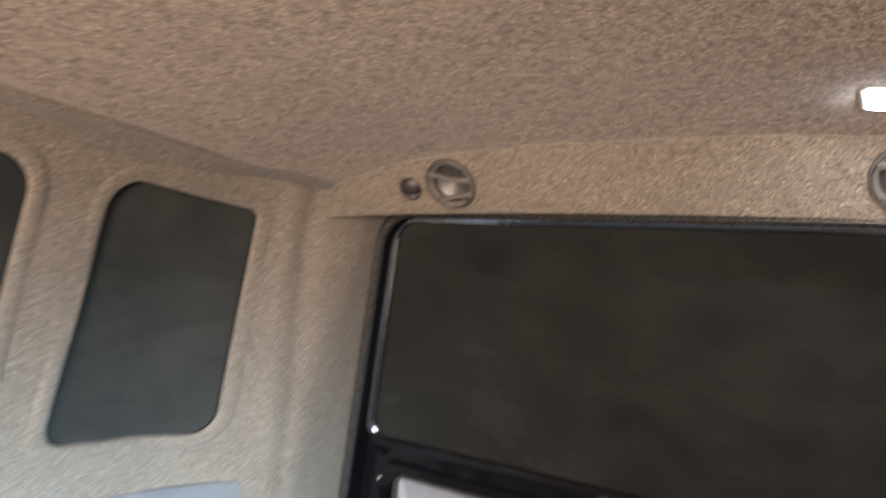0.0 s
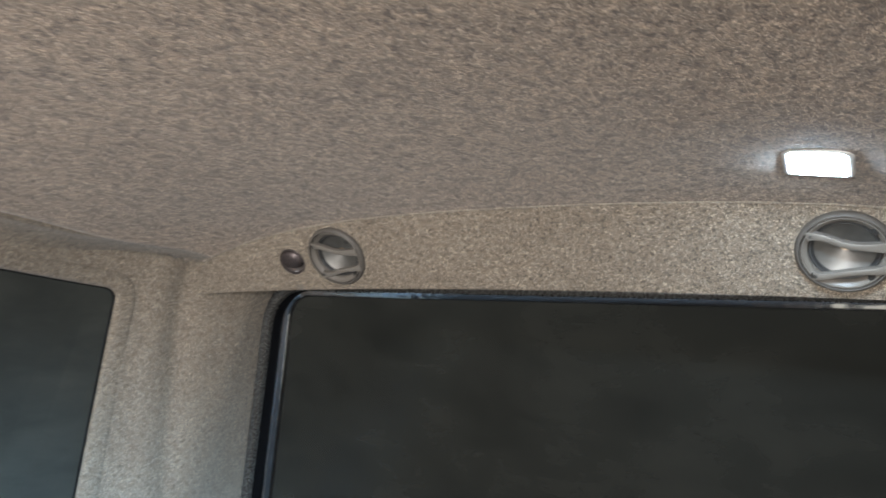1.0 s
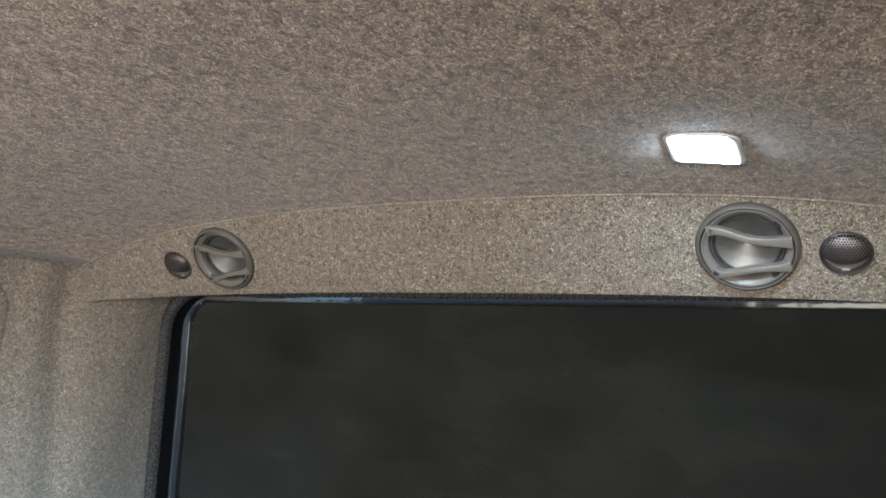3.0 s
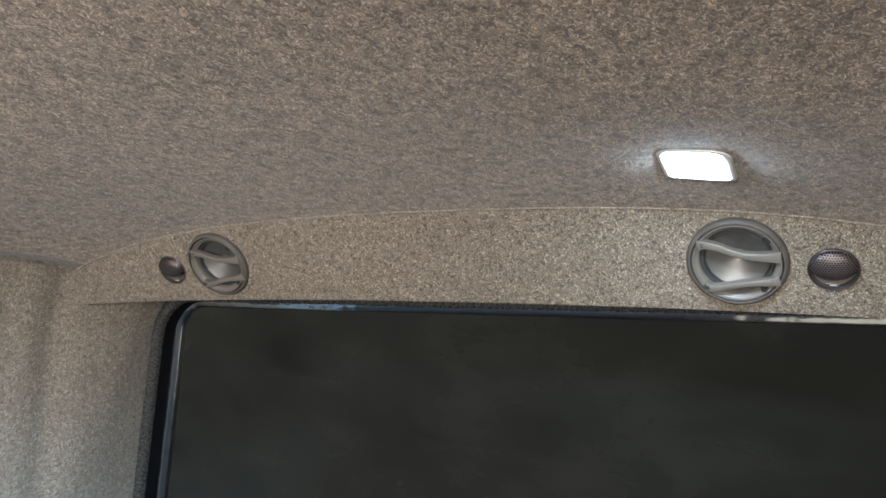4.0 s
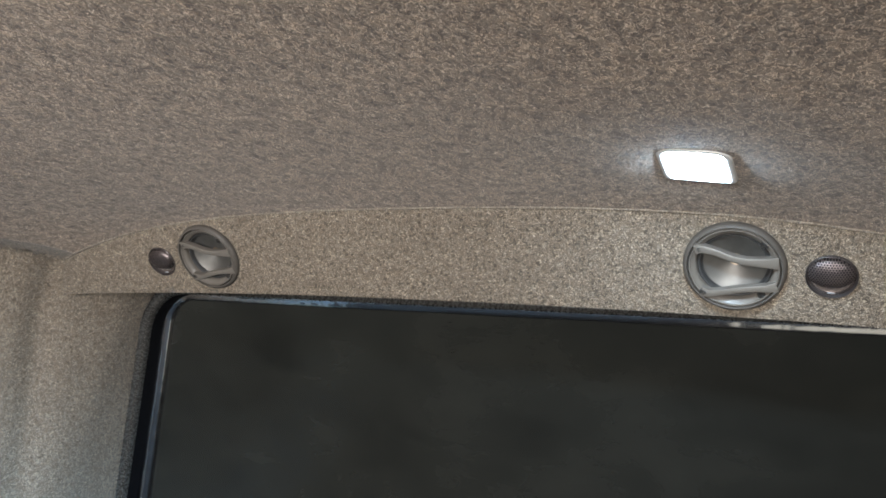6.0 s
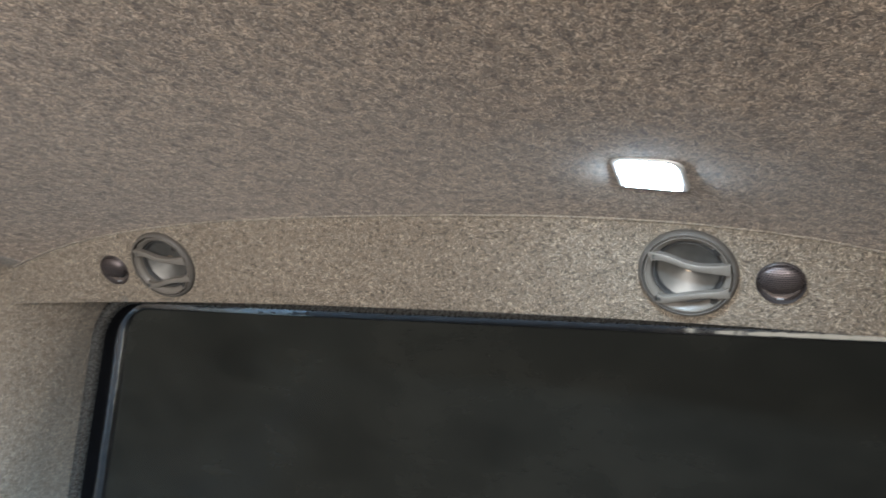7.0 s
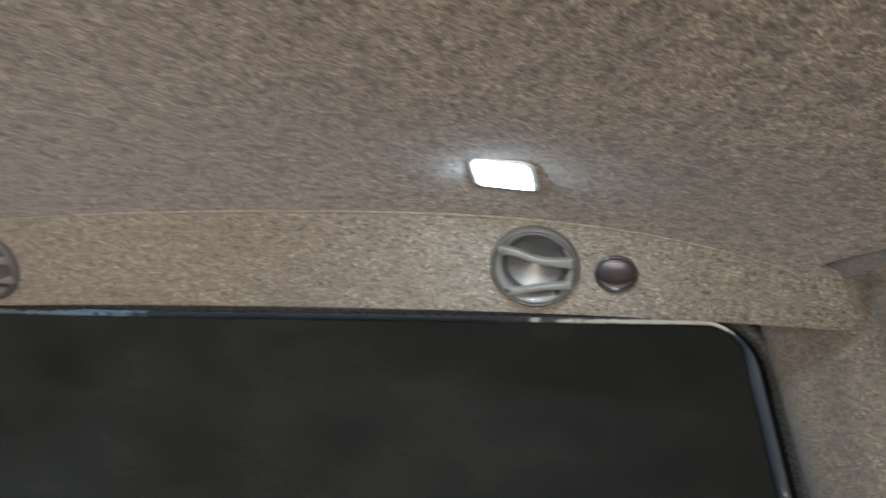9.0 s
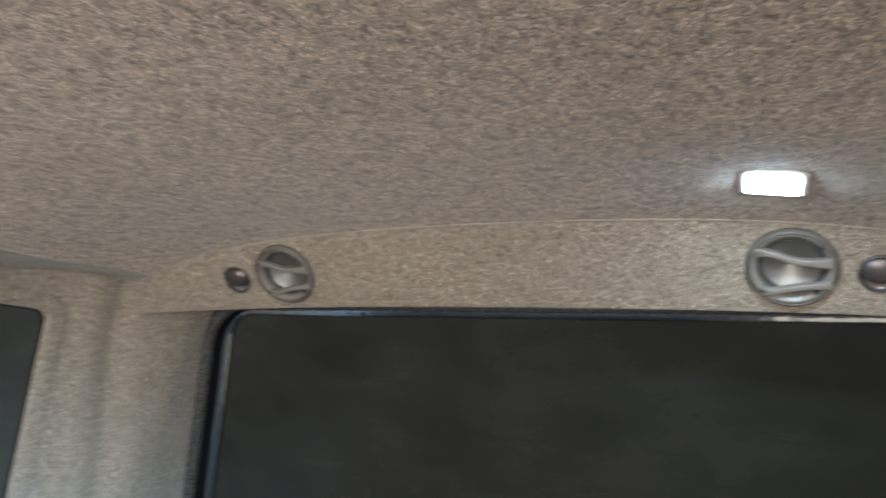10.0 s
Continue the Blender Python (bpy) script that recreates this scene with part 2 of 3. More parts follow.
def inside(p, poly):
    c = False
    for (x1, y1), (x2, y2) in zip(poly, poly[1:] + poly[:1]):
        if (y1 > p[1]) != (y2 > p[1]) and p[0] < (x2 - x1) * (p[1] - y1) / (y2 - y1) + x1:
            c = not c
    return c


def sheet(outer, holes, step, place):
    """A sheet cut to an outline with holes, filled with an even net, each (u, v) set in space by place()."""
    from mathutils.geometry import delaunay_2d_cdt
    pts, edges = [], []
    for loop in [outer] + holes:
        loop = dense(loop, step)
        s = len(pts)
        pts += loop
        edges += [(s + i, s + (i + 1) % len(loop)) for i in range(len(loop))]
    us, vs = [p[0] for p in outer], [p[1] for p in outer]
    rim = np.array(pts)
    u = min(us) + step
    row = 0
    while u < max(us) - step * 0.5:
        near = rim[np.abs(rim[:, 0] - u) < step]
        v = min(vs) + step * (0.5 if row % 2 else 1)
        while v < max(vs) - step * 0.5:
            clear = len(near) == 0 or np.min((near[:, 0] - u) ** 2 + (near[:, 1] - v) ** 2) > (step * 0.45) ** 2
            if clear and inside((u, v), outer) and not any(inside((u, v), h) for h in holes):
                pts.append((u, v))
            v += step
        u += step
        row += 1
    vv, _, ff, *_ = delaunay_2d_cdt([Vector(p) for p in pts], edges, [], 0, 1e-6)
    faces = []
    for f in ff:
        c = (sum(vv[i][0] for i in f) / len(f), sum(vv[i][1] for i in f) / len(f))
        if inside(c, outer) and not any(inside(c, h) for h in holes):
            faces.append(tuple(f))
    return [place(p[0], p[1]) for p in vv], faces


def thicken(ob, depth, bevel=0.0, offset=-1.0):
    s = ob.modifiers.new("thickness", "SOLIDIFY")
    s.thickness, s.offset = depth, offset
    if bevel:
        b = ob.modifiers.new("edge", "BEVEL")
        b.width, b.segments, b.limit_method, b.angle_limit = bevel, 3, "ANGLE", radians(50)
    return ob


def sweep_ring(path, place, profile):
    """Sweep a closed (outward, height) profile along a closed 2D path; place(u, v, h) sets it in space."""
    n, k = len(path), len(profile)
    verts, faces = [], []
    area2 = sum(a[0] * b[1] - b[0] * a[1] for a, b in zip(path, path[1:] + path[:1]))
    sgn = 1 if area2 > 0 else -1
    for i, p in enumerate(path):
        a, b = Vector(path[i - 1]), Vector(path[(i + 1) % n])
        t = (b - a).normalized()
        nx, ny = t.y * sgn, -t.x * sgn
        verts += [place(p[0] + nx * o, p[1] + ny * o, h) for o, h in profile]
    for i in range(n):
        for j in range(k):
            faces.append((i * k + j, i * k + (j + 1) % k, ((i + 1) % n) * k + (j + 1) % k, ((i + 1) % n) * k + j))
    return verts, faces


# ---- the cabin ----
def roof_z(x, y):
    t = max(0.0, min(1.0, (y - 0.6) / 0.3))
    t = t * t * (3 - 2 * t)
    drop = (1 - t) * 0.17 * x * x + t * (0.075 * x * x + 0.2 * x ** 4)
    return 1.222 - drop - 0.09 * max(0.0, y - 0.6) ** 2


def soft_min(a, b, r):
    h = max(r - abs(a - b), 0) / r
    return min(a, b) - h * h * r / 4


def half_width(y, z, sgn=-1):
    """Half the cabin's inner width: side wall, then the corner pillar turning in, then the window reveal."""
    side = 0.815 + 0.30 * (1.06 - z)
    pillar = 0.715 + 0.29 * (1.06 - z) + 0.45 * (1.045 - y)
    reveal = (0.702 if sgn < 0 else 0.679) + 0.26 * (1.06 - z) + (0.03 if sgn < 0 else 0.13) * max(0.0, y - 1.06)
    return soft_min(side, -soft_min(-pillar, -reveal, 0.014), 0.05)


def seam_x(y, sgn):
    """Where the roof lining meets the side trim."""
    t = max(0.0, min(1.0, (y - 0.70) / 0.22))
    t = t * t * (3 - 2 * t)
    return 0.704 - 0.042 * t if sgn < 0 else 0.726 - 0.042 * t


# roof lining, its edges rolled up into the seam
def ceiling():
    nx, ny = 150, 170
    verts, faces = [], []
    for j in range(ny + 1):
        y = -1.7 + 3.0 * j / ny
        for i in range(nx + 1):
            u = 2 * i / nx - 1
            s = seam_x(y, u)
            u = math.copysign(1 - (1 - abs(u)) ** 1.35, u)
            x = u * s
            gap = s - abs(x)
            sag = 0.0014 * noise.noise((x * 5, y * 5, 0)) + 0.0008 * noise.noise((x * 14, y * 14, 3))
            roll = 0.010 + 0.014 * max(0.0, min(1.0, (0.88 - y) / 0.5))
            lip = 0.40 * roll * math.exp(-((gap / roll) ** 2)) + 0.036 * math.exp(-((gap / 0.004) ** 2))
            lip -= 0.0022 * math.exp(-(((x - 0.425) / 0.016) ** 2) - ((y - 0.590) / 0.012) ** 2)
            verts.append((x, y, roof_z(x, y) + sag + lip))
    for j in range(ny):
        for i in range(nx):
            a = j * (nx + 1) + i
            faces.append((a, a + 1, a + nx + 2, a + nx + 1))
    ob = link("ceiling", verts, faces, FELT, toward=MID)
    thicken(ob, 0.03)
    return tagged(ob, "mottled grey-brown felt roof lining, gently arched", "ceiling", kind="structure")


ceiling()

# side walls: felt over the pillars and round the window openings
SIDE_1 = round_poly([(0.518, 1.081), (0.848, 1.074), (0.915, 0.572), (0.547, 0.558)], [0.064, 0.026, 0.050, 0.048])
SIDE_2 = round_poly([(0.06, 1.078), (0.384, 1.072), (0.412, 0.558), (0.06, 0.558)], [0.03, 0.06, 0.03, 0.03])


def wall(name, sgn, holes):
    outer = [(-1.7, 0.0), (1.40, 0.0), (1.40, 0.55), (1.165, 1.125), (1.10, 1.15), (0.64, 1.15), (0.58, 1.12), (-1.7, 1.12)]

    def place(y, z):
        w = half_width(y, z, sgn)
        fade = 1 - 0.85 * max(0.0, min(1.0, (y - 1.04) / 0.06))
        w += fade * max(0.0, min(1.0, (1.095 - z) / 0.06)) * (0.004 * noise.noise((y * 7, z * 3, sgn)) + 0.003 * noise.noise((y * 24, z * 4, 7 + sgn)))
        groove = 0.956 + 0.23 * max(0.0, 1.07 - z)
        w += 0.0080 * math.exp(-(((y - groove) / 0.013) ** 2)) - fade * 0.004 * math.exp(-(((y - groove - 0.045) / 0.022) ** 2))
        w -= 0.005 * math.exp(-(((y - groove + 0.045) / 0.018) ** 2))
        return (sgn * w, y, z)

    verts, faces = sheet(outer, holes, 0.012, place)
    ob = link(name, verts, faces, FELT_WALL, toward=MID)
    thicken(ob, 0.016, 0.004)
    return ob


def grow(path, d):
    cx, cy = sum(p[0] for p in path) / len(path), sum(p[1] for p in path) / len(path)
    return [(p[0] + (1 if p[0] > cx else -1) * d, p[1] + (1 if p[1] > cy else -1) * d) for p in path]


DOOR = round_poly([(-1.25, 0.95), (0.30, 0.95), (0.30, 0.12), (-1.25, 0.12)], [0.05] * 4)
wall_left = tagged(wall("wall_left", -1, [SIDE_1, SIDE_2]), "felt-covered side wall and corner pillar with window openings", "wall", kind="structure")
wall_right = tagged(wall("wall_right", 1, [DOOR]), "felt-covered side wall and corner pillar", "wall", kind="structure")


# rounded cant trim between the roof lining and each side wall
def cant(name, sgn):
    verts, faces = [], []
    ny, k = 90, 12
    for j in range(ny + 1):
        y = -1.7 + 2.76 * j / ny
        s = seam_x(y, sgn)
        zr = roof_z(s, y)
        wav = 0.002 * noise.noise((y * 9, sgn * 3, 1))
        back = max(0.0, min(1.0, (y - 0.62) / 0.26))
        back = back * back * (3 - 2 * back)
        g, rise = (0.030 - 0.016 * back, 0.010 + 0.006 * back) if sgn < 0 else (0.016 + 0.004 * back, 0.001 + 0.013 * back)
        p = [(s - 0.012, zr + 0.040), (s + 0.4 * g, zr + 0.036), (s + 0.75 * g, zr + 0.030), (s + 0.93 * g, zr + 0.5 * rise + 0.014), (s + g, zr + rise)]
        low = 1.088 + 0.055 * back
        w = half_width(y, low) + 0.005
        a, b, c = Vector(p[-1]), Vector((w - 0.012 + wav, zr - 0.006 + 1.1 * rise)), Vector((w, low))
        for i in range(1, k - 2):
            t = i / (k - 3)
            q = a * (1 - t) ** 2 + b * 2 * t * (1 - t) + c * t * t
            p.append((q.x, q.y))
        verts += [(sgn * px, y, pz) for px, pz in p]
        kk = len(p)
    for j in range(ny):
        for i in range(kk - 1):
            a = j * kk + i
            faces.append((a, a + 1, a + kk + 1, a + kk))
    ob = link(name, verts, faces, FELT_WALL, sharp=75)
    return tagged(ob, "felt-covered roof edge trim with a pressed seam", "trim", kind="structure")


cant("trim_left", -1)
cant("trim_right", 1)


# floor and front wall close the cabin
def box(name, x0, x1, y0, y1, z0, z1, material, bevel=0.004):
    v = [(x, y, z) for x in (x0, x1) for y in (y0, y1) for z in (z0, z1)]
    f = [(0, 1, 3, 2), (4, 6, 7, 5), (0, 4, 5, 1), (2, 3, 7, 6), (0, 2, 6, 4), (1, 5, 7, 3)]
    ob = link(name, v, f, material, smooth=False)
    if bevel:
        b = ob.modifiers.new("edge", "BEVEL")
        b.width, b.segments = bevel, 2
    return ob


tagged(box("floor", -1.3, 1.3, -1.75, 1.45, -0.04, 0.0, CARPET), "dark carpeted cabin floor", "floor", kind="structure")
FRONT = round_poly([(-0.70, 0.98), (0.70, 0.98), (0.80, 0.46), (-0.80, 0.46)], [0.06] * 4)
fv, ff = sheet([(-1.2, 0.0), (1.2, 0.0), (1.2, 0.6), (0.80, 1.19), (-0.80, 1.19), (-1.2, 0.6)], [FRONT], 0.06, lambda u, v: (u, -1.70, v))
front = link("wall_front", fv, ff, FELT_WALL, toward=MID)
thicken(front, 0.03)
tagged(front, "front bulkhead with the windscreen opening", "wall", kind="structure")

# unseen pale floor sheet by the open door, added to reflect in the window trim
reflector_edge = round_poly([(0.38, 0.42), (0.84, 0.42), (0.84, 1.10), (0.38, 1.10)], [0.05] * 4)
mv, mf = sheet(reflector_edge, [], 0.06, lambda u, v: (u, v, 0.010 + 0.0015 * noise.noise((u * 6, v * 6, 4))))
floor_reflector = link("floor_reflector", mv, mf, REFLECTOR, toward=MID)
thicken(floor_reflector, 0.010, 0.003)
tagged(floor_reflector, "unseen pale cream sheet on the dark carpet, added to reflect in the trim", "floor mat")

# ---- rear window ----
TILT_Y = 0.28
NORM = math.hypot(1, TILT_Y)


def on_window(u, v, h=0.0):
    """u across, v height in metres above the floor, h towards the cabin."""
    return (u, 1.182 + TILT_Y * (1.064 - v) - h / NORM, v - h * TILT_Y / NORM)


GLASS_EDGE = round_poly([(-0.657, 1.107), (0.657, 1.107), (0.785, 0.567), (-0.785, 0.567)], [0.060, 0.060, 0.035, 0.035], 12)
APERTURE = round_poly([(-0.674, 1.130), (0.674, 1.130), (0.953, 0.055), (-0.953, 0.055)], [0.105, 0.105, 0.06, 0.06], 12)
window_1 = empty("window_1", Matrix.Identity(4), "wide dark tinted rear window in glossy black rubber seals", "window", kind="structure")
PATH_W = dense(GLASS_EDGE, 0.03)


def ring_part(name, profile, material, parent, label="", path=PATH_W, place=on_window, sharp=60):
    v, f = sweep_ring(path, place, profile)
    return link(name, v, f, material, parent=parent, label=label, sharp=sharp)


PATH_A = dense(APERTURE, 0.03)
ring_part("outer_lip", [(-0.0075, 0.0380), (0.0150, 0.0400), (0.0150, 0.0452), (0.0142, 0.0464), (0.0128, 0.0425), (0.0119, 0.0475), (0.0111, 0.0515), (0.0102, 0.0522), (0.0093, 0.0512), (0.0082, 0.0468), (0.0030, 0.0454), (-0.0022, 0.0456), (-0.0037, 0.0492), (-0.0046, 0.0500), (-0.0056, 0.0490), (-0.0072, 0.0440)], RUBBER, window_1, "grey rubber outer welt", PATH_A, sharp=75)
ring_part("channel", [(-0.014, -0.012), (0.0175, -0.012), (0.0175, 0.0425), (0.0120, 0.0435), (-0.0050, 0.0400), (-0.0075, 0.034), (-0.010, 0.020), (-0.012, 0.004)], BLACK, window_1, "matt black recessed channel", PATH_A)
bead = [(0.0205 - 0.0215 * math.sin(a), 0.0145 - 0.0092 * (1 - math.cos(a))) for a in [radians(9 * q) for q in range(10)]]
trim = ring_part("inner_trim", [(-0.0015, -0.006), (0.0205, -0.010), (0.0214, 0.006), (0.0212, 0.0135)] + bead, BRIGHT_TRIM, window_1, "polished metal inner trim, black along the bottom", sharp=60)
# dark reflection along the bottom run is put in as black paint
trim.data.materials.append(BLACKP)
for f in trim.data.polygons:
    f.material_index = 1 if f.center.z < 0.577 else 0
gv, gf = sheet(GLASS_EDGE, [], 0.09, lambda u, v: on_window(u, v, -0.002))
pane = link("pane", gv, gf, GLASS, smooth=False, toward=MID, parent=window_1, label="dark tinted glass")
thicken(pane, 0.004)
pane.visible_shadow = False

# body behind the seals, above and below the window
bv, bf = sheet([(-1.1, 0.0), (1.1, 0.0), (1.1, 0.5), (0.78, 1.20), (-0.78, 1.20), (-1.1, 0.5)],
               [round_poly([(-0.670, 1.128), (0.670, 1.128), (0.803, 0.552), (-0.803, 0.552)], [0.05, 0.05, 0.04, 0.04]),
                round_poly([(-0.722, 0.478), (0.722, 0.478), (0.775, 0.12), (-0.775, 0.12)], [0.03] * 4)], 0.05,
               lambda u, v: on_window(u, v, -0.012))
rear = link("wall_rear", bv, bf, BLACKP, toward=MID)
thicken(rear, 0.03, 0.004)
tagged(rear, "glossy black lower frame of the rear door", "wall", kind="structure")

# ledge under the glass
ledge = []
for u in (-0.735, 0.735):
    ledge += [on_window(u, v, h) for v, h in ((0.506, -0.012), (0.505, 0.002), (0.502, 0.006), (0.484, 0.007), (0.480, 0.004), (0.479, -0.012))]
link("ledge", ledge, [(i, (i + 1) % 6, 6 + (i + 1) % 6, 6 + i) for i in range(6)] + [tuple(range(6)), tuple(range(6, 12))], BLACKP, parent=window_1, label="glossy black ledge under the glass")

# polished clip under the glass
CLIP = plain("polished_clip", (0.80, 0.77, 0.72), 0.16, metal=1.0, mottle=0.1)
clip_edge = round_poly([(-0.161, 0.556), (-0.139, 0.556), (-0.141, 0.528), (-0.159, 0.528)], [0.003] * 4, 3)
cv = [on_window(u, v, h) for h in (-0.012, 0.014) for u, v in clip_edge] + [on_window(-0.150 + (u + 0.150) * 0.8, 0.542 + (v - 0.542) * 0.84, 0.018) for u, v in clip_edge]
cn = len(clip_edge)
link("clip", cv, [(k * cn + i, k * cn + (i + 1) % cn, (k + 1) * cn + (i + 1) % cn, (k + 1) * cn + i) for k in (0, 1) for i in range(cn)] + [tuple(2 * cn + i for i in range(cn))], CLIP, parent=window_1, label="small polished metal clip", sharp=30)
# bright screw-like dome added for the glint in the frame's corner
sv, sf = lathe([(0.0001, 0.0052), (0.0014, 0.0050), (0.0018, 0.0042), (0.0046, 0.0040), (0.0066, 0.0022), (0.0070, -0.002)], 24)
link("screw", [on_window(-0.783 + x, 0.447 + y, z - 0.010) for x, y, z in sv], sf, CLIP, parent=rear, label="bright dome added for the glint on the frame", toward=MID)

# inset lower panel of the rear door
door_panel = empty("door_panel", Matrix.Identity(4), "pale grey moulded panel set into the black rear door frame", "panel")
LOW = round_poly([(-0.716, 0.470), (0.716, 0.470), (0.769, 0.125), (-0.769, 0.125)], [0.028] * 4)
pv, pf = sheet(LOW, [], 0.08, lambda u, v: on_window(u, v, -0.010))
thicken(link("panel_face", pv, pf, GREYP, parent=door_panel, toward=MID), 0.01, 0.003)
ring_part("panel_border", [(-0.004, -0.01), (0.006, -0.01), (0.006, 0.004), (0.003, 0.006), (-0.002, 0.002)], RUBBER, door_panel, "dark rubber border", dense(LOW, 0.04))


# side windows
def side_window(name, path, label):
    w = empty(name, Matrix.Identity(4), label, "window", kind="structure")

    def place(y, z, h=0.0):
        return (-(half_width(y, z) + 0.013 - h), y, z)

    v, f = sheet(grow(path, 0.012), [], 0.05, place)
    g = link("pane", v, f, GLASS_SIDE, smooth=False, toward=MID, parent=w, label="dark tinted glass")
    thicken(g, 0.004)
    g.visible_shadow = False
    v, f = sweep_ring(dense(path, 0.03), place, [(-0.003, 0.0005), (0.006, 0.0005), (0.006, 0.006), (0.0, 0.006), (-0.003, 0.003)])
    link("gasket", v, f, BLACK, parent=w, label="thin black gasket")
    v, f = sweep_ring(dense(path, 0.02), place, [(-0.001, 0.004), (0.0, 0.0135), (0.004, 0.0150), (0.012, 0.0156), (0.022, 0.0152), (0.028, 0.0140), (0.032, 0.0110), (0.032, 0.004)])
    link("surround", v, f, FELT_WALL, parent=w, label="felt-wrapped raised window surround", sharp=70)
    return w


side_window("window_2", SIDE_1, "dark tinted side window with rounded corners beside the pillar")
side_window("window_3", SIDE_2, "dark tinted side window further along the wall")

# pale lower trim on the side wall
lower_trim = round_poly([(0.20, 0.40), (1.00, 0.460), (1.01, 0.10), (0.20, 0.10)], [0.02] * 4)
tv, tf = sheet(lower_trim, [], 0.05, lambda y, z: (-(half_width(y, z) - 0.006), y, z))
lt = link("side_trim_panel", tv, tf, PALEP, toward=MID)
thicken(lt, 0.012, 0.003)
tagged(lt, "pale grey plastic lower trim panel on the side wall", "trim panel")

# ---- speaker panel over the rear window ----
P_Y0, P_K, P_S = 0.962, 0.10, 0.78


def panel_y(x, z):
    return P_Y0 - P_K * x * x - (z - 1.15) * P_S


def panel_bottom(x):
    return 1.104 - 0.0493 * abs(x) ** 2.3


def panel_top(x):
    """Height at which the panel runs into the roof lining."""
    z = 1.2
    for _ in range(30):
        z = roof_z(x, panel_y(x, z))
    return z


def speaker_panel():
    panel = empty("speaker_panel", Matrix.Identity(4), "arched felt-covered speaker panel under the roof above the rear window", "panel")
    n = 64
    xs = [-0.713 + 1.446 * i / n for i in range(n + 1)]
    outline = [(x, 0.0) for x in xs] + [(x, 2.0) for x in reversed(xs)]
    # round the two ends
    def trimmed(x, z):
        zb, zt = panel_bottom(x), panel_top(x)
        zt = max(zt, 1.1475 if x > 0.66 else 0.0)
        e = max(0.0, (x - 0.723) / 0.010, (-x - 0.703) / 0.010)
        slant = max(0.0, 1.6 * (x - 0.704), 1.25 * (-x - 0.683))
        return (x, min(zt - 0.0015 - slant - 0.004 * e ** 3, max(zb + 0.003 * e ** 3, z)))
    outline = [trimmed(*p) for p in outline]
    stretch = math.hypot(1, P_S)
    holes = []
    for sx in (-1, 1):
        for cx, cz, r in ((0.378, 1.150, 0.0500), (0.4735, 1.1405, 0.0245)):
            holes.append([(sx * cx + r * math.cos(a * math.pi / 20), cz + r * math.sin(a * math.pi / 20) / stretch) for a in range(40)])

    def place(x, z):
        lump = 0.0010 * noise.noise((x * 8, z * 14, 2)) + 0.0004 * noise.noise((x * 30, z * 40, 5))
        return (x, panel_y(x, z) - 0.002 + lump, z)

    v, f = sheet(outline, holes, 0.016, place)
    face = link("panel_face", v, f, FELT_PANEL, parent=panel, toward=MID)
    thicken(face, 0.010, 0.0028)
    # strip pressed against the roof lining, coloured paler for the light the edge catches
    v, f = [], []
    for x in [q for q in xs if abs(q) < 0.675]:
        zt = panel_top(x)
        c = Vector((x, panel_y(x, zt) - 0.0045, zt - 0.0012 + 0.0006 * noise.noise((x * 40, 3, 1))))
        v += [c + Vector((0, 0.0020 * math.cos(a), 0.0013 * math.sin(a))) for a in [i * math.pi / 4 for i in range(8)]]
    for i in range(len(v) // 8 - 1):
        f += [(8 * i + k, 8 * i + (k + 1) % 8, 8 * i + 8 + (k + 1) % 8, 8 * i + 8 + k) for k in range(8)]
    link("top_edge", v, f, FELT_LIT_EDGE, parent=panel, label="thin strip coloured paler for the light along the felt's top edge")
    # underside running back to the window
    v, f = [], []
    for x in xs:
        zb = panel_bottom(x)
        y = panel_y(x, zb)
        v += [(x, y + 0.004, zb + 0.002), (x, y + 0.03, zb + 0.011), (x, 1.10, zb + 0.034), (x, 1.175, zb + 0.052)]
    for i in range(n):
        f += [(4 * i + k, 4 * i + k + 1, 4 * i + k + 5, 4 * i + k + 4) for k in range(3)]
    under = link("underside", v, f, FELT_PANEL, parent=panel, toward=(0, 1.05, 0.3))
    thicken(under, 0.006)
    return panel


speaker_panel()


def on_panel(x, z):
    """The pose on the panel's face, z axis out of it, y axis up the panel."""
    n = Vector((-2 * P_K * x, -1, -P_S)).normalized()
    up = (Vector((0, -P_S, 1)) - n * Vector((0, -P_S, 1)).dot(n)).normalized()
    r = up.cross(n)
    m = Matrix((r, up, n)).transposed().to_4x4()
    m.translation = Vector((x, panel_y(x, z) - 0.002, z))
    return m


